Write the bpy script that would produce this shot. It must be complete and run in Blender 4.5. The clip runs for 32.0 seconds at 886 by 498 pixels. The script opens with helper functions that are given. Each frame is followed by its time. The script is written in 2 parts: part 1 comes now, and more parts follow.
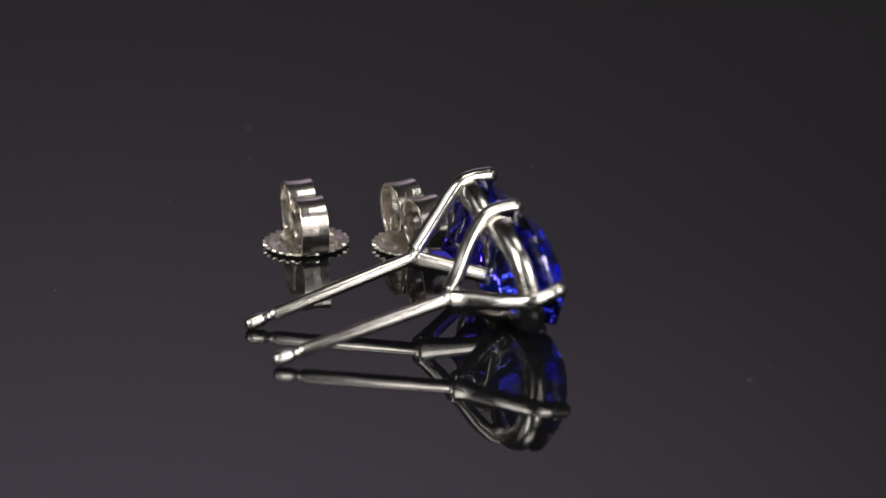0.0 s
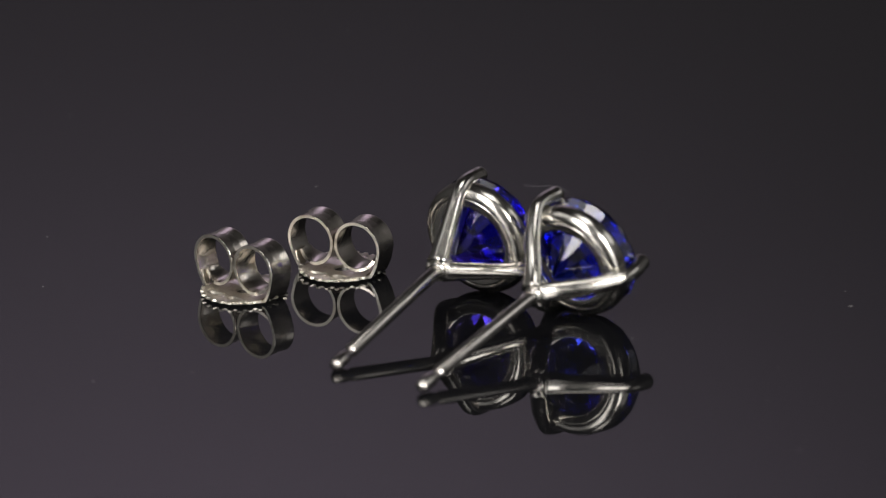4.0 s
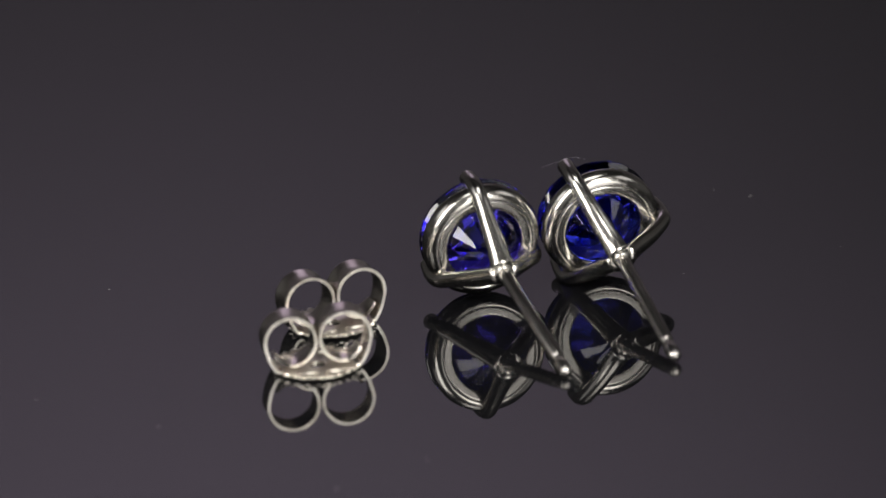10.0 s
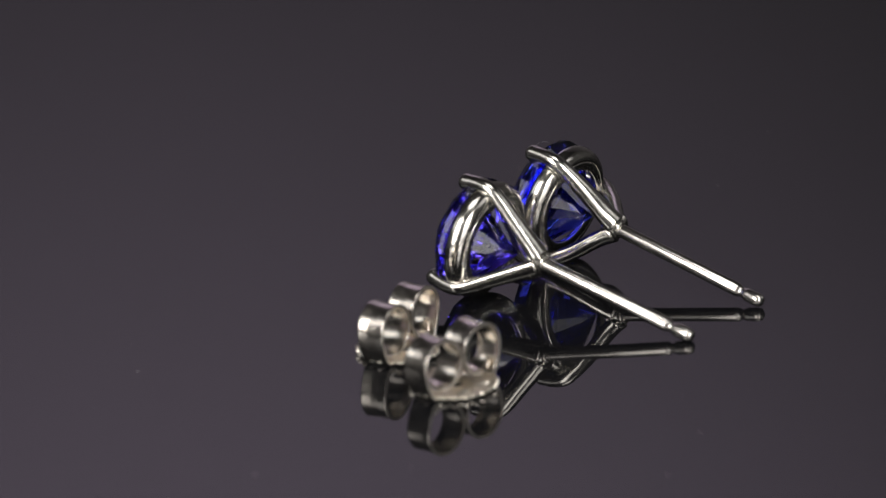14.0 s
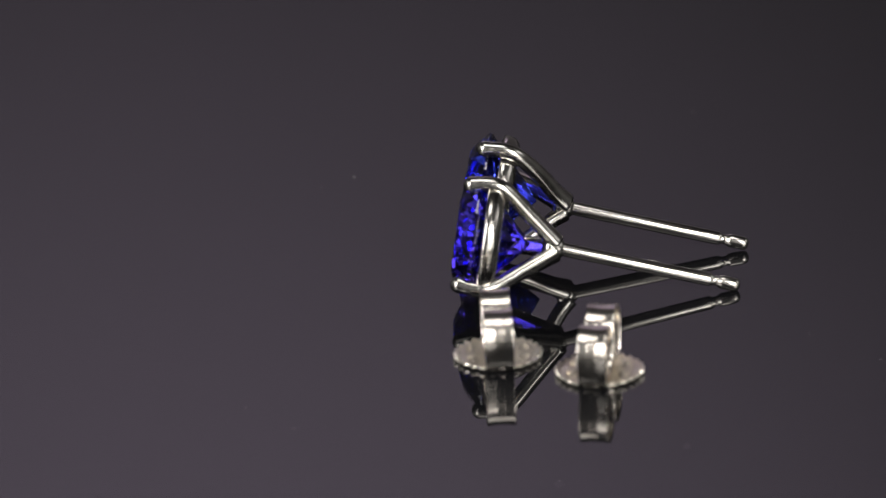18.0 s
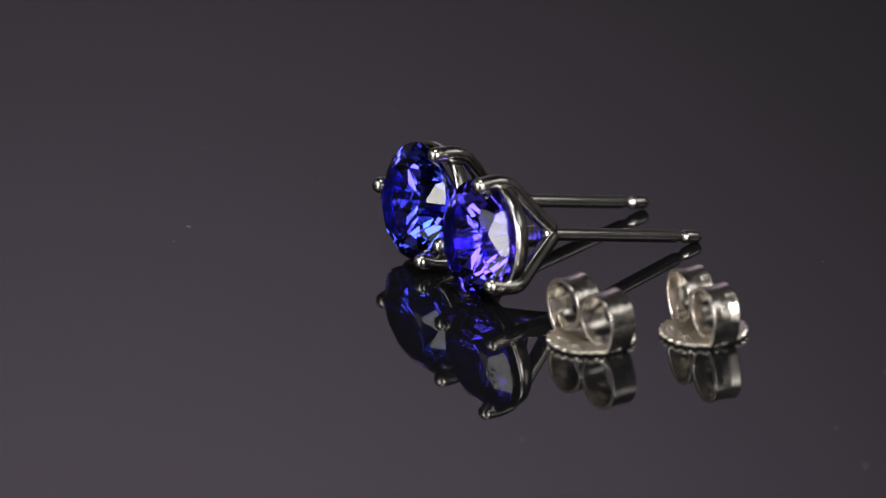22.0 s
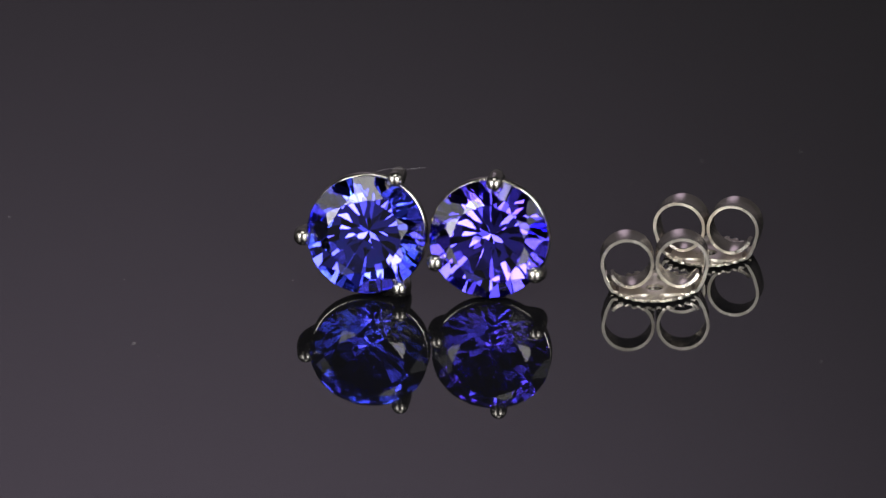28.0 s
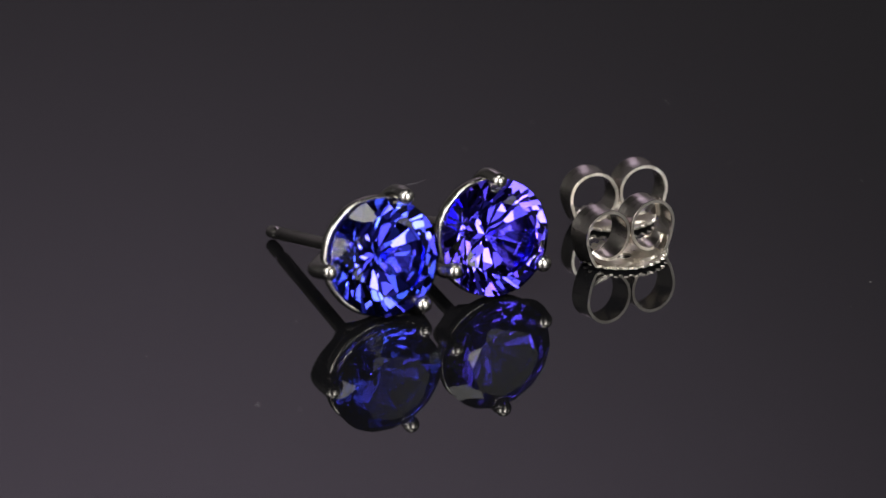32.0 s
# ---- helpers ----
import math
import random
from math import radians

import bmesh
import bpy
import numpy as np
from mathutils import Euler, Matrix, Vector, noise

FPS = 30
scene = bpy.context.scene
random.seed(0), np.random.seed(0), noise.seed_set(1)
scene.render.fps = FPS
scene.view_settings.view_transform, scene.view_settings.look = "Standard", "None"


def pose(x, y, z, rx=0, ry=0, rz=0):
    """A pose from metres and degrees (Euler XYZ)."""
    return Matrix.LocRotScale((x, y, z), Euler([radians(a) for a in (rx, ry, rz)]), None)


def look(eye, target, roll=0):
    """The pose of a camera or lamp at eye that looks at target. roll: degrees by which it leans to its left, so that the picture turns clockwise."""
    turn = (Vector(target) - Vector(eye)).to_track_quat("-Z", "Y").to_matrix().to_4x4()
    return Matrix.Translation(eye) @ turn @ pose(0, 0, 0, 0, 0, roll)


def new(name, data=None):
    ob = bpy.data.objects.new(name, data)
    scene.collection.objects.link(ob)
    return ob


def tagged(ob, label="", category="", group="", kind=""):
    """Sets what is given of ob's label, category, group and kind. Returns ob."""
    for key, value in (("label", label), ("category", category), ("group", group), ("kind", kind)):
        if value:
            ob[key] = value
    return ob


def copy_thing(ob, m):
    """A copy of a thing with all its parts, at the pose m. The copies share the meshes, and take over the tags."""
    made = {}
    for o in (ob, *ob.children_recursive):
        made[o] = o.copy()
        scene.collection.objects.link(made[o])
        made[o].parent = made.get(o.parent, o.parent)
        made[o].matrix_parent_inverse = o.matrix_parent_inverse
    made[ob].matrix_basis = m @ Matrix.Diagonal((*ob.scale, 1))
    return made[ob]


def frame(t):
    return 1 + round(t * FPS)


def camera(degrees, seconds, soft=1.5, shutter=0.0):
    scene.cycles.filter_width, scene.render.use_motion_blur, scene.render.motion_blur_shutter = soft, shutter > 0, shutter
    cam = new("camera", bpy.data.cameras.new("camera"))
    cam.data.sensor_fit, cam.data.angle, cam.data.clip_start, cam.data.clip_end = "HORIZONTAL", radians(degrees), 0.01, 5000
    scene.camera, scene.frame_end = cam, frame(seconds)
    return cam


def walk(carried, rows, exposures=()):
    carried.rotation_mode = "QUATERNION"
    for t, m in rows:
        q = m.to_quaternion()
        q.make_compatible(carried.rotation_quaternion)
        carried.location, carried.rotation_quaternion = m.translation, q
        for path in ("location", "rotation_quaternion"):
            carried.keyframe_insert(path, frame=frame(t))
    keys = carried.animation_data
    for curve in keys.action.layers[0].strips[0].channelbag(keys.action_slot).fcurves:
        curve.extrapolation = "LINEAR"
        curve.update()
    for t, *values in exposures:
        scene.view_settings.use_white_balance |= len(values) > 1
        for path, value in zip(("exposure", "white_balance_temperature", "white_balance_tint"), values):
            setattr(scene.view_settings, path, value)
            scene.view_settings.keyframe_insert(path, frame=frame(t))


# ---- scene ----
# A pair of blue stone ear studs and their two butterfly backs on a slowly turning black acrylic disc.
# Shapes are written in millimetres (MM) about the turning axis, which is the world's origin at the disc's top.
MM = 0.001

# ---- camera: stands still; the disc turns ----
cam = camera(5.984, 32.0, soft=1.25)
cam.data.dof.use_dof = True
cam.data.dof.focus_distance = 0.4515
cam.data.dof.aperture_fstop = 48.0
EYE_DISTANCE, EYE_TILT = 448.65, radians(20.8088)
EYE = Vector((0, -EYE_DISTANCE * math.cos(EYE_TILT), EYE_DISTANCE * math.sin(EYE_TILT))) * MM
YAW, PITCH = radians(-0.30448), radians(-20.49565)
AIM = EYE + Vector((math.sin(YAW) * math.cos(PITCH), math.cos(YAW) * math.cos(PITCH), math.sin(PITCH))) * 0.45
STAND = look(EYE, AIM, -1.9802)
walk(cam, [(0.0, STAND), (32.0, STAND)], exposures=[(0.0, 0.0), (32.0, 0.0)])

# ---- the disc's turn in degrees, every half second ----
TURN = [-245.4, -241.1, -236.7, -232.4, -228.4, -224.2, -219.9, -215.4, -210.9, -206.3, -201.6, -197.0, -192.4,
        -187.7, -183.6, -179.1, -174.8, -170.9, -166.8, -161.4, -156.6, -152.5, -148.4, -143.9, -139.3, -135.1,
        -130.5, -125.9, -121.4, -117.0, -112.8, -108.7, -104.7, -100.5, -96.2, -91.7, -87.3, -83.3, -79.5, -75.0,
        -70.7, -66.1, -61.2, -57.1, -53.3, -49.4, -44.9, -40.0, -35.2, -31.0, -26.7, -22.2, -17.7, -13.2, -8.8, -4.4,
        -0.0, 4.4, 8.6, 12.4, 16.1, 20.7, 24.5, 28.7, 33.9]

# the disc is not quite square to its axis
DISC_LEAN = pose(0, 0, 0, 0.181, 0.726, 0)

# ---- world and lights ----
world = bpy.data.worlds.new("world")
scene.world = world
world.use_nodes = True
world.node_tree.nodes["Background"].inputs["Color"].default_value = (0.9, 0.93, 1.0, 1)
world.node_tree.nodes["Background"].inputs["Strength"].default_value = 0.02


def area_lamp(name, eye, target, sx, sy, watts, colour):
    data = bpy.data.lights.new(name, "AREA")
    data.shape, data.size, data.size_y, data.energy, data.color = "RECTANGLE", sx, sy, watts, colour
    ob = new(name, data)
    ob.matrix_world = look(eye, target)
    return ob


# softboxes: heading from the camera's side, distance, height, lean, width, length, watts
PANELS = []
for az, far, high, lean, sx, sy, watts in ((-41, 0.43, 0.22, 25, 0.19, 0.40, 1.8), (28, 0.43, 0.185, 24, 0.165, 0.24, 1.75), (23, 0.46, 0.415, 41, 0.15, 0.12, 0.13),
                                           (8, 0.11, 0.54, 77, 0.24, 0.20, 0.58), (28, 0.40, 0.03, 4, 0.27, 0.115, 0.215)):
    way = Vector((math.sin(radians(az)), -math.cos(radians(az)), 0))
    eye = way * far + Vector((0, 0, high))
    aim = eye - (way + Vector((0, 0, math.tan(radians(lean))))) * 0.4
    PANELS.append((eye, aim, (sx, sy)))
    area_lamp("panel_light", eye, aim, sx, sy, watts, (1.0, 0.97, 0.94))
# fill lamps added at both sides to brighten the metal and stones
SIDE_FILL_SIZE, SIDE_FILLS = (0.36, 0.28), []
for side, watts in ((-1, 0.4), (1, 0.33)):
    eye, aim = Vector((side * 0.62, -0.12, 0.42)), Vector((0, 0, 0.02))
    SIDE_FILLS.append((eye, aim))
    area_lamp("side_fill_light", eye, aim, *SIDE_FILL_SIZE, watts, (1.0, 0.98, 0.97))
# a weak fill lamp added behind the camera to lift the stones' dark facets
FRONT_EYE, FRONT_AIM, FRONT_SIZE = Vector((0, -0.76, 0.29)), Vector((0, 0, 0.10)), (0.66, 0.54)
area_lamp("front_fill_light", FRONT_EYE, FRONT_AIM, *FRONT_SIZE, 0.16, (1.0, 0.98, 0.97))
# a spot added to give the backdrop its soft gradient
wash = bpy.data.lights.new("added_wash_light", "SPOT")
wash.energy, wash.spot_size, wash.spot_blend, wash.shadow_soft_size = 18.9, radians(60), 1.0, 0.02
wash.color = (1.0, 0.87, 1.05)
WASH_EYE, WASH_AIM = Vector((-0.070, 0.42, 0.585)), Vector((-0.070, 0.82, 0.485))
new("added_wash_light", wash).matrix_world = look(WASH_EYE, WASH_AIM)


# ---- materials ----
def material(name):
    m = bpy.data.materials.new(name)
    m.use_nodes = True
    nodes, links = m.node_tree.nodes, m.node_tree.links
    return m, nodes, links, nodes["Principled BSDF"]


def noise_node(nodes, links, scale, detail=4.0, stretch=None):
    tex = nodes.new("ShaderNodeTexNoise")
    tex.inputs["Scale"].default_value, tex.inputs["Detail"].default_value = scale, detail
    coord = nodes.new("ShaderNodeTexCoord")
    if stretch:
        mapping = nodes.new("ShaderNodeMapping")
        mapping.inputs["Scale"].default_value = stretch
        links.new(coord.outputs["Object"], mapping.inputs["Vector"])
        links.new(mapping.outputs["Vector"], tex.inputs["Vector"])
    else:
        links.new(coord.outputs["Object"], tex.inputs["Vector"])
    return tex


def spread(nodes, links, source, low, high, from_low=0.35, from_high=0.65):
    r = nodes.new("ShaderNodeMapRange")
    r.inputs["From Min"].default_value, r.inputs["From Max"].default_value = from_low, from_high
    r.inputs["To Min"].default_value, r.inputs["To Max"].default_value = low, high
    links.new(source, r.inputs["Value"])
    return r.outputs["Result"]


def blend(nodes, links, factor, one, two):
    mix = nodes.new("ShaderNodeMix")
    mix.data_type = "RGBA"
    mix.inputs["A"].default_value, mix.inputs["B"].default_value = (*one, 1), (*two, 1)
    links.new(factor, mix.inputs["Factor"])
    return mix.outputs["Result"]


def relief(nodes, links, bsdf, source, distance, strength=0.3):
    b = nodes.new("ShaderNodeBump")
    b.inputs["Distance"].default_value, b.inputs["Strength"].default_value = distance, strength
    links.new(source, b.inputs["Height"])
    links.new(b.outputs["Normal"], bsdf.inputs["Normal"])


def metal(name, one, two, rough_low, rough_high, bump, drawn=None):
    m, nodes, links, p = material(name)
    p.inputs["Metallic"].default_value = 1.0
    broad = noise_node(nodes, links, 700.0)
    fine = noise_node(nodes, links, 5200.0, 6.0, drawn)
    links.new(blend(nodes, links, spread(nodes, links, broad.outputs["Fac"], 0, 1), one, two), p.inputs["Base Color"])
    links.new(spread(nodes, links, fine.outputs["Fac"], rough_low, rough_high), p.inputs["Roughness"])
    both = nodes.new("ShaderNodeMath")
    both.operation = "ADD"
    links.new(broad.outputs["Fac"], both.inputs[0])
    links.new(fine.outputs["Fac"], both.inputs[1])
    relief(nodes, links, p, both.outputs["Value"], bump, 0.35)
    return m


WHITE_GOLD = metal("polished_white_gold", (0.52, 0.50, 0.46), (0.63, 0.61, 0.57), 0.15, 0.25, 0.000010)
POST_GOLD = metal("drawn_white_gold_wire", (0.60, 0.57, 0.53), (0.72, 0.69, 0.65), 0.17, 0.27, 0.00002, (0.04, 1.0, 1.0))
BACK_GOLD = metal("stamped_white_gold_sheet", (0.76, 0.70, 0.63), (0.91, 0.86, 0.79), 0.18, 0.27, 0.000008)
DISC_GOLD = metal("matte_stamped_white_gold", (0.78, 0.72, 0.63), (0.92, 0.87, 0.78), 0.27, 0.42, 0.00003)
CUT_EDGE = metal("sheared_gold_edge", (0.60, 0.56, 0.49), (0.95, 0.91, 0.84), 0.30, 0.50, 0.00008)


def stone_material(name, one, two):
    """A clear stone whose hue shifts a little from facet to facet."""
    m, nodes, links, p = material(name)
    facet = nodes.new("ShaderNodeNewGeometry")
    links.new(blend(nodes, links, facet.outputs["Random Per Island"], one, two), p.inputs["Base Color"])
    p.inputs["Transmission Weight"].default_value = 1.0
    p.inputs["Roughness"].default_value = 0.0
    p.inputs["IOR"].default_value = 1.76
    return m


VIOLET_STONE = stone_material("violet_blue_gemstone", (0.132, 0.062, 0.99), (0.076, 0.068, 1.0))
BLUE_STONE = stone_material("blue_gemstone", (0.080, 0.060, 0.99), (0.036, 0.108, 1.0))

ACRYLIC, nodes, links, p = material("black_acrylic")
p.inputs["Base Color"].default_value = (0.006, 0.006, 0.007, 1)
p.inputs["IOR"].default_value = 1.49
p.inputs["Specular IOR Level"].default_value = 0.39
smear = noise_node(nodes, links, 45.0, 3.0)
links.new(spread(nodes, links, smear.outputs["Fac"], 0.015, 0.03), p.inputs["Roughness"])

DUST, nodes, links, p = material("grey_dust")
p.inputs["Base Color"].default_value = (0.22, 0.21, 0.21, 1)
p.inputs["Roughness"].default_value = 0.9

LINT, nodes, links, p = material("pale_lint")
p.inputs["Base Color"].default_value = (0.22, 0.21, 0.23, 1)
p.inputs["Roughness"].default_value = 0.8


def plain(name, one, two, rough, scale, bump=0.0):
    m, nodes, links, p = material(name)
    n = noise_node(nodes, links, scale)
    links.new(blend(nodes, links, spread(nodes, links, n.outputs["Fac"], 0, 1), one, two), p.inputs["Base Color"])
    p.inputs["Roughness"].default_value = rough
    if bump:
        relief(nodes, links, p, n.outputs["Fac"], bump)
    return m


# cloth of the unseen tent added round the set, darker for its top
UNSEEN_TENT = plain("unseen_grey_tent_cloth", (0.27, 0.27, 0.27), (0.31, 0.31, 0.305), 0.9, 600.0, 0.0003)
UNSEEN_TENT_TOP = plain("unseen_dark_tent_cloth", (0.075, 0.075, 0.078), (0.10, 0.10, 0.102), 0.9, 600.0, 0.0003)
GREY_PAPER = plain("grey_seamless_paper", (0.220, 0.204, 0.224), (0.243, 0.223, 0.248), 0.9, 300.0, 0.0002)
DARK_CLOTH = plain("dark_table_cloth", (0.030, 0.030, 0.032), (0.045, 0.044, 0.046), 0.95, 900.0, 0.0004)
BLACK_PLASTIC = plain("black_plastic", (0.02, 0.02, 0.02), (0.03, 0.03, 0.03), 0.5, 400.0, 0.0001)


# ---- mesh helpers; shapes in millimetres ----
def part(name, bm, mat, parent=None, label="", smooth=True, scale=MM):
    if name != "gemstone":
        bmesh.ops.recalc_face_normals(bm, faces=bm.faces[:])
    me = bpy.data.meshes.new(name)
    bmesh.ops.scale(bm, vec=(scale, scale, scale), verts=bm.verts[:])
    if smooth:
        for f in bm.faces:
            f.smooth = True
    bm.to_mesh(me)
    bm.free()
    me.materials.append(mat)
    ob = new(name, me)
    if smooth == "edges":
        sharpen(me, 38)
    if parent:
        ob.parent = parent
    if label:
        ob["label"] = label
    return ob


def edge_material(ob, mat):
    """The sheared rims of a rolled strip, which face along y."""
    ob.data.materials.append(mat)
    for f in ob.data.polygons:
        if abs(f.normal.y) > 0.9 and abs(f.center.y) > 0.70 * MM:
            f.material_index = 1


def sharpen(me, degrees):
    bm = bmesh.new()
    bm.from_mesh(me)
    for e in bm.edges:
        if len(e.link_faces) == 2 and e.calc_face_angle(0) > radians(degrees):
            e.smooth = False
    bm.to_mesh(me)
    bm.free()


def lathe(profile, steps=64, closed=False, bm=None):
    """Turns (along, radius) pairs round the x axis."""
    bm = bm or bmesh.new()
    rings = []
    for x, r in profile:
        if r < 1e-6:
            rings.append([bm.verts.new((x, 0, 0))])
        else:
            rings.append([bm.verts.new((x, r * math.cos(2 * math.pi * i / steps), r * math.sin(2 * math.pi * i / steps)))
                          for i in range(steps)])
    pairs = list(zip(rings, rings[1:])) + ([(rings[-1], rings[0])] if closed else [])
    for a, b in pairs:
        for i in range(steps):
            j = (i + 1) % steps
            loop = [a[i % len(a)], a[j % len(a)], b[j % len(b)], b[i % len(b)]]
            loop = [v for k, v in enumerate(loop) if v not in loop[:k]]
            if len(loop) > 2:
                bm.faces.new(loop)
    return bm


def smooth_path(points, steps):
    """A Catmull-Rom line through the points."""
    pts = [Vector(p) for p in points]
    pts = [2 * pts[0] - pts[1]] + pts + [2 * pts[-1] - pts[-2]]
    out = []
    for a, b, c, d in zip(pts, pts[1:], pts[2:], pts[3:]):
        for k in range(steps):
            t = k / steps
            out.append(0.5 * (2 * b + (c - a) * t + (2 * a - 5 * b + 4 * c - d) * t * t + (3 * b - a - 3 * c + d) * t ** 3))
    return out + [pts[-2]]


def wire(path, radii, side, segments=20, flat=1.0, bm=None):
    """A round wire along a path; side is a vector square to the plane of its bends; flat squeezes it along side."""
    bm = bm or bmesh.new()
    rings, n = [], len(path)
    for k, p in enumerate(path):
        tangent = (path[min(k + 1, n - 1)] - path[max(k - 1, 0)]).normalized()
        u = side.normalized()
        w = tangent.cross(u).normalized()
        r = radii[k] if hasattr(radii, "__len__") else radii
        squash = flat[k] if hasattr(flat, "__len__") else flat
        rings.append([bm.verts.new(p + r * (squash * math.cos(2 * math.pi * i / segments) * u + math.sin(2 * math.pi * i / segments) * w))
                      for i in range(segments)])
    for a, b in zip(rings, rings[1:]):
        for i in range(segments):
            j = (i + 1) % segments
            bm.faces.new((a[i], a[j], b[j], b[i]))
    bm.faces.new(rings[0][::-1])
    bm.faces.new(rings[-1])
    return bm


# ---- ear studs: x runs along the post towards the stone, the origin is where post and basket meet ----
def cut_stone(radius, turn, slopes, seat):
    """A round brilliant, cut facet by facet from a block; the table faces +x."""
    girdle, table = 4.40 + seat, 5.32 + seat
    dice = random.Random(int(turn * 100) + 5)
    bm = bmesh.new()
    bmesh.ops.create_cube(bm, size=9.0, matrix=Matrix.Translation((3.6, 0, 0)))

    def cut(point, normal):
        geom = bm.verts[:] + bm.edges[:] + bm.faces[:]
        got = bmesh.ops.bisect_plane(bm, geom=geom, dist=1e-5, plane_co=point, plane_no=normal, clear_outer=True)
        edges = [e for e in got["geom_cut"] if isinstance(e, bmesh.types.BMEdge)]
        if edges:
            bmesh.ops.contextual_create(bm, geom=edges)

    def ring(count, offset, x, r, slope):
        """Facets through (x, r), leaning so that they climb by slope degrees from the girdle's plane."""
        for i in range(count):
            # hand-cut facets are a little off true
            slip = 1.0 if 20 < abs(slope) < 60 else 0.0
            a = 2 * math.pi * (i + offset) / count + turn + slip * dice.uniform(-0.012, 0.012)
            out = Vector((0, math.cos(a), math.sin(a)))
            s = radians(slope + slip * dice.uniform(-0.45, 0.45))
            n = out * math.sin(abs(s)) + Vector((1, 0, 0)) * (math.cos(s) if slope > 0 else -math.cos(s))
            cut(Vector((x, 0, 0)) + out * r, n)

    cut(Vector((table, 0, 0)), Vector((1, 0, 0)))
    ring(48, 0.5, girdle, radius, 89.99)
    up, down = girdle + 0.07, girdle - 0.07
    ring(16, 0.5, up, radius * 0.995, 40.0)
    ring(8, 0.0, up, radius * 1.045, 33.0)
    ring(8, 0.5, table, radius * 0.60, 20.0)
    main, half = slopes
    ring(16, 0.5, down, radius * 0.995, -half)
    ring(8, 0.0, down - 0.77 * radius * math.tan(radians(half)), radius * 0.215, -main)
    bmesh.ops.recalc_face_normals(bm, faces=bm.faces[:])
    bmesh.ops.split_edges(bm, edges=bm.edges[:])
    return bm


def ear_stud(radius, reach, twist, slopes, seat, bend, stone, label):
    """radius: of the stone; reach: of the claw tips from the axis; twist, slopes: the stone's turn and its lower facets; seat: how far out it sits; bend: the post's lean."""
    stud = new("ear_stud")
    tagged(stud, label, "ear stud", "pair of ear studs")
    part("gemstone", cut_stone(radius, twist, slopes, seat), stone, stud, "faceted round violet-blue gemstone", smooth=False)

    # a gallery ring with a flat inner lip, a shallow groove and a rounded outer edge; its front lies along the stone
    profile = smooth_path([Vector((x, r, 0)) for x, r in (
        (3.28, 2.06), (3.12, 2.06), (3.07, 2.14), (3.07, 2.42), (3.08, 2.52), (3.115, 2.56), (3.09, 2.61), (3.09, 2.70), (3.16, 2.88),
        (3.34, 3.08), (3.60, 3.18), (3.85, 3.20), (4.02, 3.13), (4.06, 2.98), (3.93, 2.80), (3.63, 2.44), (3.34, 2.10))], 3)
    part("gallery_ring", lathe([(p.x, p.y) for p in profile], 96, closed=True), WHITE_GOLD, stud)

    for k in range(3):
        a = radians(90 + 120 * k)
        out, side = Vector((0, math.cos(a), math.sin(a))), Vector((0, -math.sin(a), math.cos(a)))
        line = [(0.06, 0.34), (0.75, 0.93), (1.9, reach - 1.15), (2.95, reach - 0.22), (3.45, reach + 0.07), (3.95, reach + 0.13),
                (4.4, reach + 0.09), (4.75, reach + 0.02), (4.96, reach - 0.02)]
        path = smooth_path([Vector((x, 0, 0)) + out * r for x, r in line], 6)
        radii = []
        for i in range(len(path)):
            t = i / (len(path) - 1)
            radii.append(0.435 - 0.02 * math.sin(math.pi * min(1, t * 1.3)) + 0.02 * max(0, (t - 0.8) / 0.2))
        end, along = path[-1], (path[-1] - path[-2]).normalized()
        for s in (0.3, 0.55, 0.75, 0.9, 0.98):
            path.append(end + along * 0.42 * s)
            radii.append(0.45 * math.sqrt(1 - s * s))
        # broad and webbed at the root, round towards the tip
        wide = [1.0 + 0.34 * max(0, 1 - k / 16) + 0.12 * max(0, 1 - k / 36) for k in range(len(path))]
        claw = wire(path, radii, side, 22, wide)
        part("claw", claw, WHITE_GOLD, stud)

    collar = lathe([(-0.30, 0), (-0.30, 0.40), (-0.26, 0.46), (-0.12, 0.52), (0.10, 0.60), (0.36, 0.68), (0.58, 0.66), (0.72, 0.52), (0.80, 0.26), (0.82, 0.0)], 40)
    part("collar", collar, WHITE_GOLD, stud)

    post = lathe([(0.1, 0.0), (0.1, 0.365), (-8.22, 0.365), (-8.30, 0.33), (-8.40, 0.27), (-8.54, 0.255), (-8.68, 0.275),
                  (-8.80, 0.345), (-8.92, 0.362), (-9.54, 0.362), (-9.70, 0.33), (-9.80, 0.25), (-9.85, 0.12), (-9.86, 0)], 36)
    lean = Vector((1, bend[0], bend[1])).rotation_difference(Vector((1, 0, 0))).inverted()
    bmesh.ops.rotate(post, verts=post.verts[:], matrix=lean.to_matrix())
    part("post", post, POST_GOLD, stud, "drawn wire post with a notched rounded end", smooth="edges")
    return stud


def stud_pose(x, y, z, heading, rise, spin):
    """heading: degrees from -y towards +x in which the stone looks; rise: its tilt upwards; spin: round its own axis."""
    a, b, g = radians(heading), radians(rise), radians(spin)
    ax = Vector((math.sin(a) * math.cos(b), -math.cos(a) * math.cos(b), math.sin(b)))
    ay = Vector((0, 0, 1)).cross(ax).normalized()
    az = ax.cross(ay)
    uy, uz = math.cos(g) * ay + math.sin(g) * az, -math.sin(g) * ay + math.cos(g) * az
    m = Matrix((ax, uy, uz)).transposed().to_4x4()
    return Matrix.Translation(Vector((x, y, z)) * MM) @ m


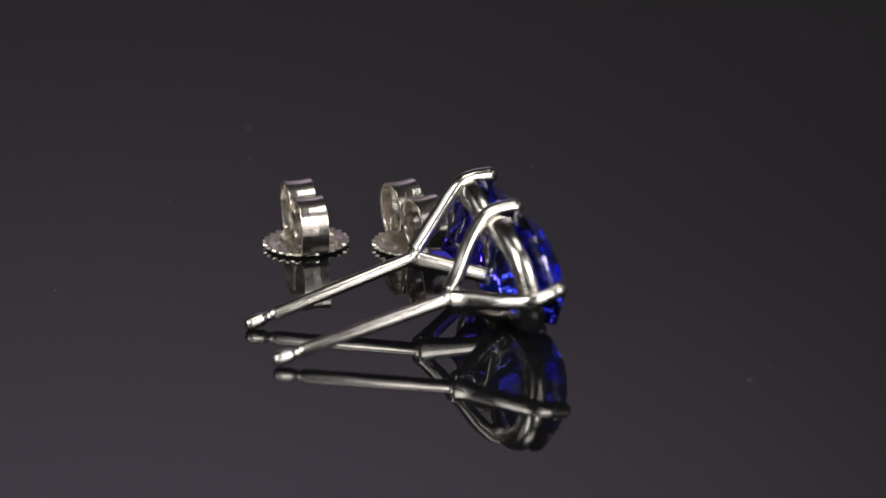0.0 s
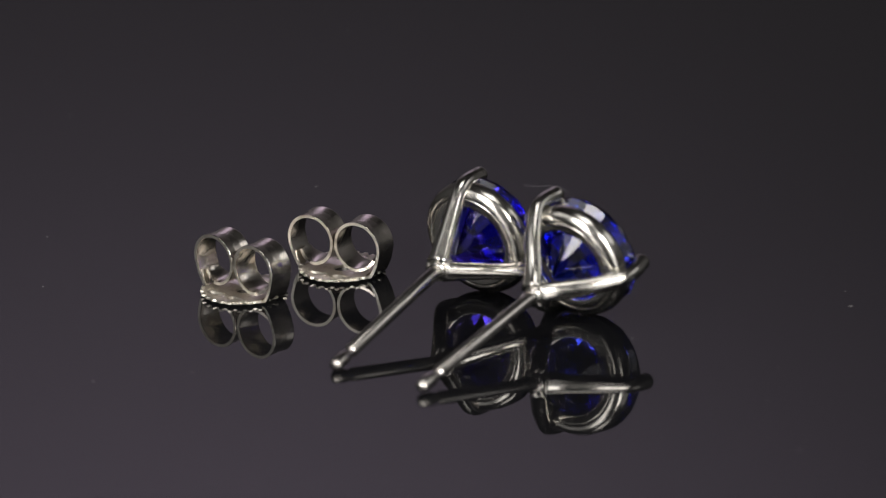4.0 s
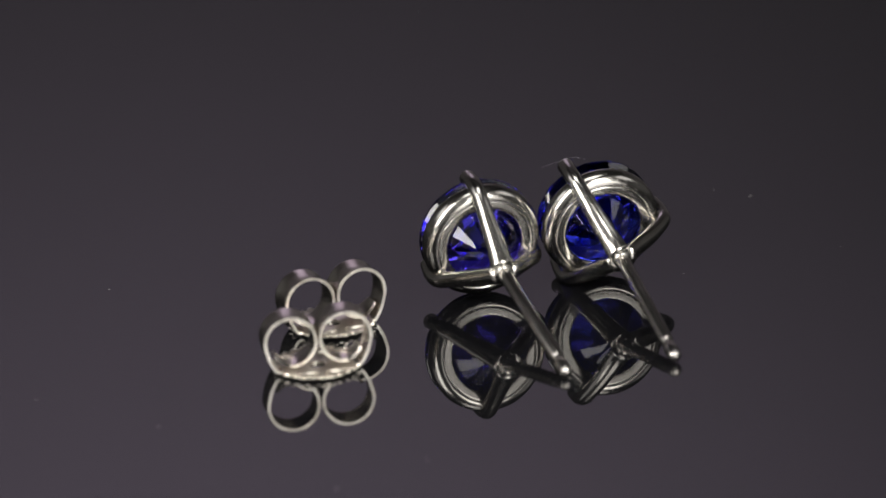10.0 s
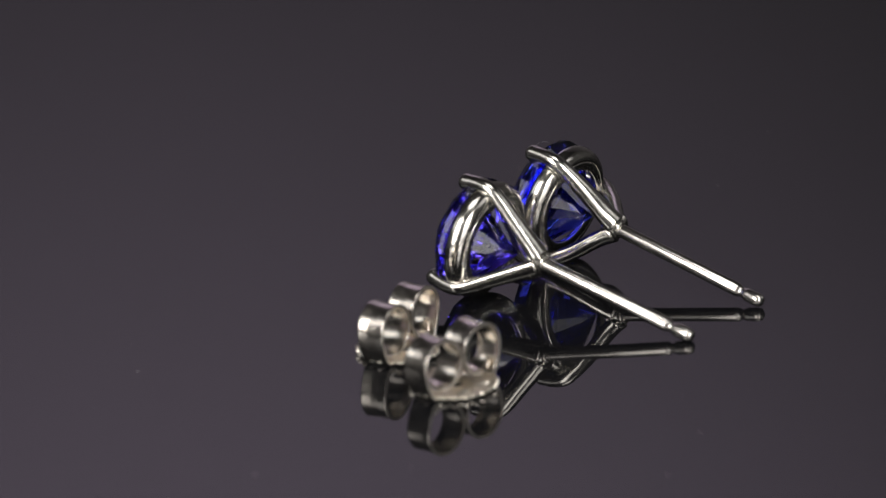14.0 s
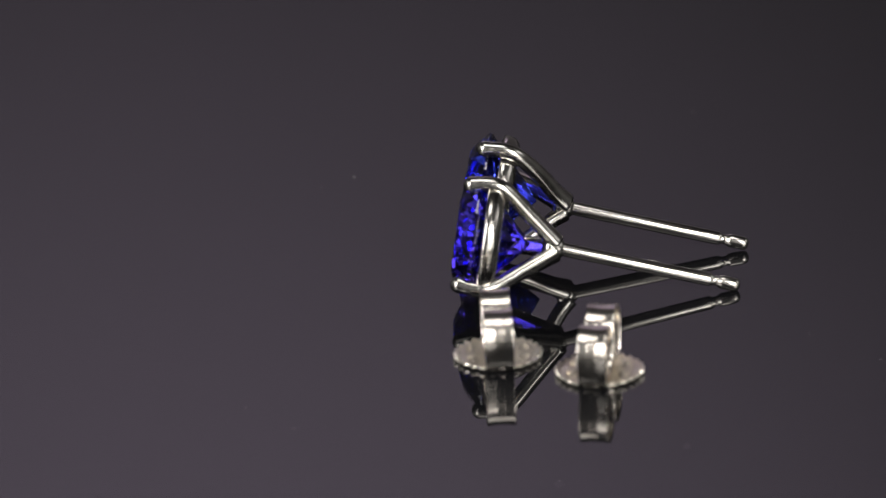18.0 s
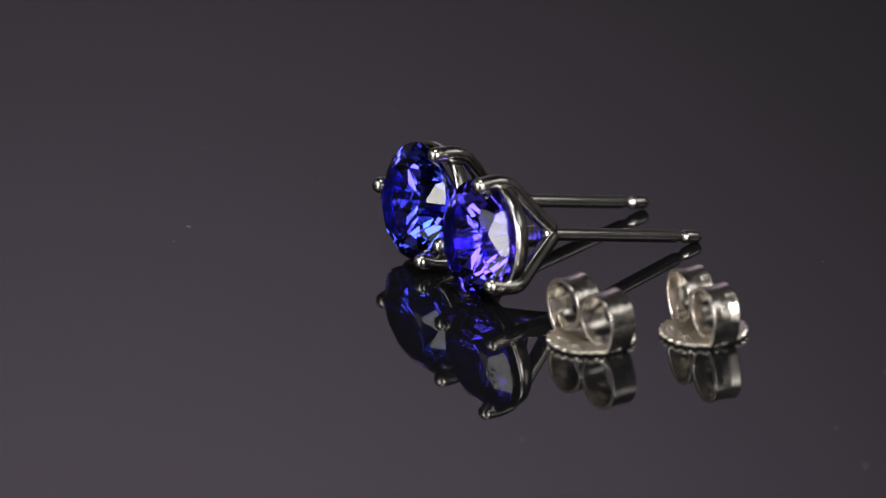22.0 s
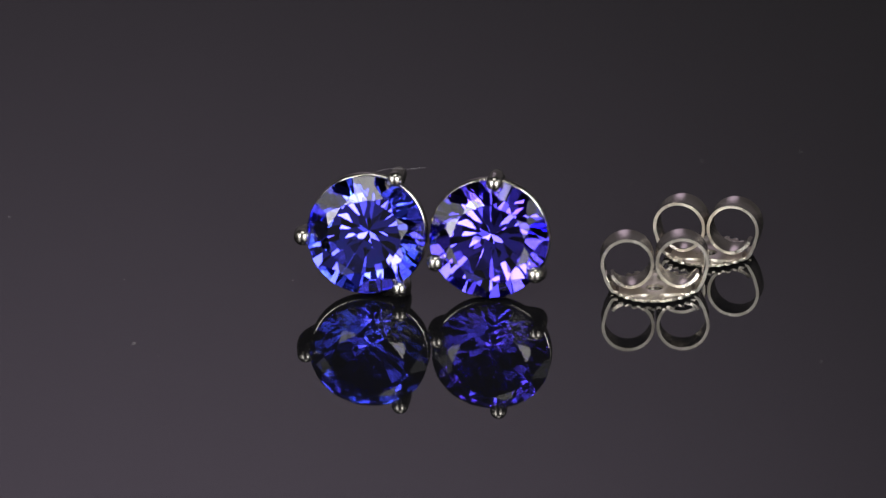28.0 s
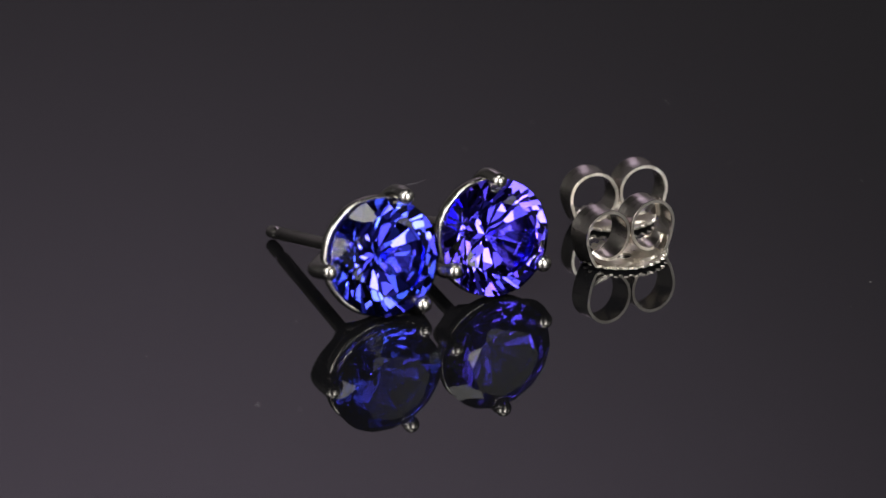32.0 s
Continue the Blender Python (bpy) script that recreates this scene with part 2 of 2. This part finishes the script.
STUD_A = ear_stud(3.14, 3.08, 0.10, (41.7, 44.6), 0.10, (0.0021, 0.0803), VIOLET_STONE, "white gold ear stud with a round violet-blue stone on acrylic")
STUD_B = ear_stud(3.13, 3.38, 0.32, (41.9, 44.8), 0.34, (-0.0311, -0.0058), BLUE_STONE, "white gold ear stud with a blue stone and a stray hair")
REST_A = stud_pose(0.627, 3.787, 2.619, -5.30, 9.10, -7.0)
REST_B = stud_pose(-5.736, 4.756, 2.549, -6.50, 11.80, -28.1)


# ---- butterfly backs: x runs across the two scrolls, y along their width, z up ----
def scroll_strip(sign):
    cx, cz, r = 1.45, 1.76, 1.335
    line = [(-1.92, 0.15), (-2.10, 0.16), (-2.26, 0.24), (-2.40, 0.46), (-2.60, 0.88)]
    line = [Vector((x, 0, z)) for x, z in line]
    for k in range(55):
        a = 196 - k * (196 + 138) / 54
        shrink = r * (1 - 0.19 * max(0, (-72 - a) / 74) ** 1.5)
        line.append(Vector((-cx + shrink * math.cos(radians(a)), 0, cz + shrink * math.sin(radians(a)))))
    groove = 0.009
    wide = 0.74
    half = [(0.16, 0), (0.20, 0), (0.23, -groove), (0.26, 0), (0.30, 0), (0.66, 0), (0.71, 0), (wide, -0.02)]
    across = [(-y, h) for y, h in half[::-1]] + half
    thick = 0.19
    bm, rings = bmesh.new(), []
    for k, p in enumerate(line):
        t = (line[min(k + 1, len(line) - 1)] - line[max(k - 1, 0)]).normalized()
        n = Vector((-t.z, 0, t.x))
        ring = []
        # the strip runs out in a narrow tongue
        taper = 1 - 0.5 * max(0, (k / len(line) - 0.84) / 0.16) ** 1.2
        for y, h in across:
            ring.append(p + n * (thick / 2 + h - 0.055 * (1 - (y / wide) ** 2)) + Vector((0, y * taper, 0)))
        for y, h in across[::-1]:
            ring.append(p - n * (thick / 2 + h * 0.3 + 0.055 * (1 - (y / wide) ** 2)) + Vector((0, y * taper, 0)))
        rings.append([bm.verts.new((v.x * sign, v.y, v.z)) for v in ring])
    for a, b in zip(rings, rings[1:]):
        for i in range(len(a)):
            j = (i + 1) % len(a)
            bm.faces.new((a[i], a[j], b[j], b[i]))
    bm.faces.new(rings[0])
    bm.faces.new(rings[-1])
    return bm


def back_disc():
    """A dished disc with a toothed edge, stamped with two hollows on either side and a hole for the post."""
    bm, spokes = bmesh.new(), 260
    radii = [0.45, 0.55] + [0.62 + 0.065 * k for k in range(22)] + [2.04, 2.10, 2.16, 2.22, 2.25]

    def dish(r):
        """The disc rests on its middle and lifts towards the rim."""
        return 0.13 * max(0, (r - 1.3) / 0.95) ** 1.6

    def height(x, y):
        r = math.hypot(x, y)
        z = 0.15 + dish(r) - 0.03 * math.exp(-((r - 1.98) / 0.09) ** 2)
        for sx in (-1, 1):
            u, w = (sx * x - 0.72) / 0.60, (abs(y) - 1.36) / 0.30
            d = math.hypot(u, w * (1.15 + 0.50 * u))
            z += 0.055 * math.exp(-((d - 1.0) / 0.20) ** 2) - 0.10 * math.exp(-(d / 0.75) ** 4)
        return z

    def tooth(k):
        s = math.sin(2 * math.pi * 26 * k / spokes)
        return 0.080 * max(-1, min(1, 2.2 * s))

    top, low = [], []
    for i, r in enumerate(radii):
        ring, under = [], []
        for k in range(spokes):
            a = 2 * math.pi * k / spokes
            rr = r + (tooth(k) if r > 2.03 else 0)
            x, y = rr * math.cos(a), rr * math.sin(a)
            edge = 0.03 if i == len(radii) - 1 else 0
            ring.append(bm.verts.new((x, y, height(x, y) - edge)))
            under.append(bm.verts.new((x, y, 0.003 + dish(rr) + edge * 0.6)))
        top.append(ring)
        low.append(under)
    for sheet in (top, low):
        for a, b in zip(sheet, sheet[1:]):
            for k in range(spokes):
                j = (k + 1) % spokes
                bm.faces.new((a[k], a[j], b[j], b[k]))
    for a, b in ((top[0], low[0]), (top[-1], low[-1])):
        for k in range(spokes):
            j = (k + 1) % spokes
            bm.faces.new((a[k], a[j], b[j], b[k]))
    return bm


def butterfly_back(label):
    back = new("earring_back")
    tagged(back, label, "earring back", "pair of earring backs")
    part("toothed_disc", back_disc(), DISC_GOLD, back, "stamped disc with a toothed edge", smooth="edges")
    for sign in (1, -1):
        edge_material(part("scroll", scroll_strip(sign), BACK_GOLD, back, "rolled grooved strip", smooth="edges"), CUT_EDGE)
    # a stamped mark too small to read
    for k, long in enumerate((0.13, 0.10, 0.15, 0.11)):
        x = 0.50 + 0.13 * k
        bm = bmesh.new()
        bmesh.ops.create_cube(bm, size=1.0, matrix=Matrix.Translation((x, -1.36, 0.075)) @ Matrix.Diagonal((0.055, long, 0.05, 1)))
        part("stamped_bar", bm, CUT_EDGE, back, smooth=False)
    return back


BACK_1 = butterfly_back("white gold butterfly earring back standing on black acrylic")
REST_1 = DISC_LEAN @ pose(11.93 * MM, 5.14 * MM, 0, 0, 0, -12.2)
BACK_2 = copy_thing(BACK_1, Matrix.Identity(4))
REST_2 = DISC_LEAN @ pose(8.91 * MM, 0.06 * MM, 0, 0, 0, -0.6)

# ---- the turning disc, with dust on it ----
disc = lathe([(0, 0), (0, 60.0), (0, 118.8), (0, 119.2), (-0.4, 119.8), (-1.2, 120), (-4.8, 120), (-5.6, 119.6), (-6, 119), (-6, 0)], 160)
bmesh.ops.rotate(disc, verts=disc.verts[:], matrix=Matrix.Rotation(radians(-90), 3, "Y"))
turntable = part("turntable_disc", disc, ACRYLIC, None, smooth=False)
tagged(turntable, "glossy black acrylic turntable disc with specks of dust", "turntable")

specks, rng = bmesh.new(), random.Random(4)
SPOTS = [(17.6, 21.0, 0.06), (-18.5, -6.2, 0.085), (17.2, -10.9, 0.06), (-17.2, -8.1, 0.05), (29.6, -34.4, 0.08), (36.3, -15.5, 0.07),
         (12.1, 19.7, 0.05), (-25.8, 13.1, 0.07), (25.5, 19.1, 0.08), (26.4, 2.1, 0.06), (31.3, 0.0, 0.08), (22.3, 8.8, 0.065),
         (-10.3, 2.6, 0.04), (8.1, 16.4, 0.03)]
for k in range(45):
    a, r = rng.uniform(0, 2 * math.pi), 7 + 42 * math.sqrt(rng.random())
    SPOTS.append((r * math.cos(a), r * math.sin(a), rng.uniform(0.012, 0.035)))
for x, y, size in SPOTS:
    turn = Matrix.Rotation(rng.uniform(0, 6.3), 4, "Z")
    m = Matrix.Translation((x, y, size * 0.2)) @ turn @ Matrix.Diagonal((size * rng.uniform(0.8, 1.8), size * 0.6, size * 0.3, 1))
    bmesh.ops.create_icosphere(specks, subdivisions=1, radius=1.0, matrix=m)
dust = part("dust_specks", specks, DUST, turntable, "scattered pale dust")
tagged(dust, kind="stuff")

# a hair caught on a claw
hair_path = smooth_path([(-5.6, 0.7, 6.82), (-5.1, 0.6, 6.98), (-4.5, 0.6, 7.0), (-3.9, 0.7, 6.92), (-3.0, 0.9, 6.90)], 8)
lint = part("lint_fibre", wire(hair_path, 0.006, Vector((0, 1, 0)), 6), LINT)
tagged(lint, "fine pale hair lying over the stud's top claw", "lint")

# ---- an assumed studio round it, out of view, seen in the reflections ----
base = lathe([(0, 0), (0, 60), (-22, 60), (-26, 95), (-34, 98), (-34, 0)], 96)
bmesh.ops.rotate(base, verts=base.verts[:], matrix=Matrix.Rotation(radians(-90), 3, "Y"))
stand = part("turntable_motor", base, BLACK_PLASTIC, None, smooth="edges")
stand.location = (0, 0, -6 * MM)
tagged(stand, "round black plastic turntable motor housing under the disc", "turntable motor")


def box(bm, x0, x1, y0, y1, z0, z1, bevel=0.0):
    got = bmesh.ops.create_cube(bm, size=1.0, matrix=Matrix.Translation(((x0 + x1) / 2, (y0 + y1) / 2, (z0 + z1) / 2))
                                @ Matrix.Diagonal((x1 - x0, y1 - y0, z1 - z0, 1)))
    if bevel:
        edges = list({e for v in got["verts"] for e in v.link_edges})
        bmesh.ops.bevel(bm, geom=edges, offset=bevel, segments=2, affect="EDGES")
    return bm


tagged(part("floor", box(bmesh.new(), -0.80, 0.80, -0.90, 0.84, -0.08, -0.04), DARK_CLOTH, None, smooth=False, scale=1),
       "dark cloth laid over the flat tabletop", "tabletop", kind="structure")


def backdrop_sheet():
    bm = bmesh.new()
    line = [(0.45, 0.0)] + [(0.72 + 0.10 * math.sin(radians(a)), 0.10 - 0.10 * math.cos(radians(a))) for a in range(0, 91, 10)] + [(0.82, 0.975)]
    rows = []
    for off in (0, 0.003):
        rows.append([[bm.verts.new((x, y + off, -0.039 + z)) for y, z in line] for x in (-0.75, 0.75)])
    for k in range(len(line) - 1):
        for s in rows:
            bm.faces.new((s[0][k], s[1][k], s[1][k + 1], s[0][k + 1]))
        for e in (0, 1):
            bm.faces.new((rows[0][e][k], rows[0][e][k + 1], rows[1][e][k + 1], rows[1][e][k]))
    for k in (0, -1):
        bm.faces.new((rows[0][0][k], rows[0][1][k], rows[1][1][k], rows[1][0][k]))
    return bm


tagged(part("paper_backdrop", backdrop_sheet(), GREY_PAPER, None, smooth="edges", scale=1), "grey seamless paper backdrop curving up behind the table", "backdrop", kind="structure")


def panel_case(name, eye, target, size, label):
    """A shallow black housing behind a lamp's glowing face, on two poles or, high up, hanging from two rods."""
    thing, (sx, sy) = new(name), size
    tagged(thing, label, "studio light")
    thing.location = eye
    turn = look(Vector((0, 0, 0)), target - eye)
    bm = box(bmesh.new(), -sx / 2 - 0.012, sx / 2 + 0.012, -sy / 2 - 0.012, sy / 2 + 0.012, 0.004, 0.045, 0.004)
    bmesh.ops.transform(bm, matrix=turn, verts=bm.verts[:])
    part("housing", bm, BLACK_PLASTIC, thing, smooth=False, scale=1)
    for side in (-1, 1):
        x, far = side * min(0.12, sx / 2 - 0.02), (0.94 if eye.z > 0.5 else -0.04) - eye.z
        foot = (target - eye).to_track_quat("-Z", "Y") @ Vector((x, 0, 0.05))
        bm = box(bmesh.new(), foot.x - 0.008, foot.x + 0.008, foot.y - 0.008, foot.y + 0.008, min(0, far), max(0.03, far), 0.003)
        part("rod" if far > 0 else "pole", bm, BLACK_PLASTIC, thing, smooth=False, scale=1)
    return thing


# the low one is a lamp standing in for a white reflector card
for eye, aim, size in PANELS:
    kind = ("low lamp standing in for a white reflector card beside the turntable" if eye.z < 0.1 else
            "black softbox hanging on two rods above the turntable" if eye.z > 0.5 else
            "upright black softbox on two poles beside the camera")
    panel_case("softbox", eye, aim, size, kind)
# housing for the added front fill lamp
panel_case("softbox", FRONT_EYE, FRONT_AIM, FRONT_SIZE, "added fill lamp, a wide black softbox on two poles behind the camera")
# housings for the added side fill lamps
for eye, aim in SIDE_FILLS:
    panel_case("softbox", eye, aim, SIDE_FILL_SIZE, "added fill lamp, a wide black softbox on two poles at the table's side")
# the film camera itself, a dark shape in the beads of metal
filmer = new("film_camera")
tagged(filmer, "black film camera on a short column behind the turntable", "camera")
filmer.location = (0, -0.56, -0.04)
barrel = lathe([(0.0, 0), (0.0, 0.030), (0.004, 0.034), (0.05, 0.034), (0.055, 0.038), (0.10, 0.038), (0.10, 0)], 40)
bmesh.ops.rotate(barrel, verts=barrel.verts[:], matrix=Matrix.Rotation(radians(-90), 3, "Z"))
bmesh.ops.rotate(barrel, verts=barrel.verts[:], matrix=Matrix.Rotation(radians(-20.5), 3, "X"))
bmesh.ops.translate(barrel, verts=barrel.verts[:], vec=(0, 0.115, 0.205))
part("lens_barrel", barrel, BLACK_PLASTIC, filmer, smooth="edges", scale=1)
part("camera_body", box(bmesh.new(), -0.065, 0.065, -0.03, 0.035, 0.17, 0.275, 0.008), BLACK_PLASTIC, filmer, smooth=False, scale=1)
part("column", box(bmesh.new(), -0.018, 0.018, -0.018, 0.018, 0.0, 0.172, 0.003), BLACK_PLASTIC, filmer, smooth=False, scale=1)

# an unseen grey cloth tent, added to close the place; its top is darker
for name, b in (("wall_west", (-0.804, -0.80, -0.90, 0.84, -0.08, 0.94)), ("wall_east", (0.80, 0.804, -0.90, 0.84, -0.08, 0.94)),
                ("wall_south", (-0.804, 0.804, -0.904, -0.90, -0.08, 0.94)), ("wall_north", (-0.804, 0.804, 0.84, 0.844, -0.08, 0.94))):
    tagged(part(name, box(bmesh.new(), *b), UNSEEN_TENT, None, smooth=False, scale=1), "grey cloth side of an unseen added tent", "tent wall", kind="structure")
tagged(part("ceiling", box(bmesh.new(), -0.804, 0.804, -0.904, 0.844, 0.94, 0.944), UNSEEN_TENT_TOP, None, smooth=False, scale=1), "dark cloth top of an unseen added tent", "tent roof", kind="structure")

# can and rod for the spot added to grade the backdrop
added_spot_lamp = new("added_spot_lamp")
added_spot_lamp.location = WASH_EYE
tagged(added_spot_lamp, "added black spot lamp on a rod, makes the backdrop's gradient", "studio light")
can = lathe([(0.03, 0), (0.03, 0.035), (0.10, 0.035), (0.12, 0.02), (0.12, 0)], 40)
bmesh.ops.rotate(can, verts=can.verts[:], matrix=Matrix.Rotation(radians(-90), 3, "Y"))
bmesh.ops.transform(can, matrix=look(Vector((0, 0, 0)), WASH_AIM - WASH_EYE), verts=can.verts[:])
part("lamp_can", can, BLACK_PLASTIC, added_spot_lamp, smooth="edges", scale=1)
part("hanging_rod", box(bmesh.new(), -0.006, 0.006, -0.066, -0.054, 0.02, 0.94 - WASH_EYE.z, 0.002), BLACK_PLASTIC, added_spot_lamp, smooth=False, scale=1)


def motions():
    """Everything on the disc turns with it about the vertical axis."""
    for thing, rest in ((turntable, DISC_LEAN), (STUD_A, REST_A), (STUD_B, REST_B), (BACK_1, REST_1), (BACK_2, REST_2),
                        (lint, Matrix.Identity(4))):
        rows = []
        for k in range(65):
            rows.append((k / 2, Matrix.Rotation(radians(TURN[k]), 4, "Z") @ rest))
        walk(thing, rows)


motions()
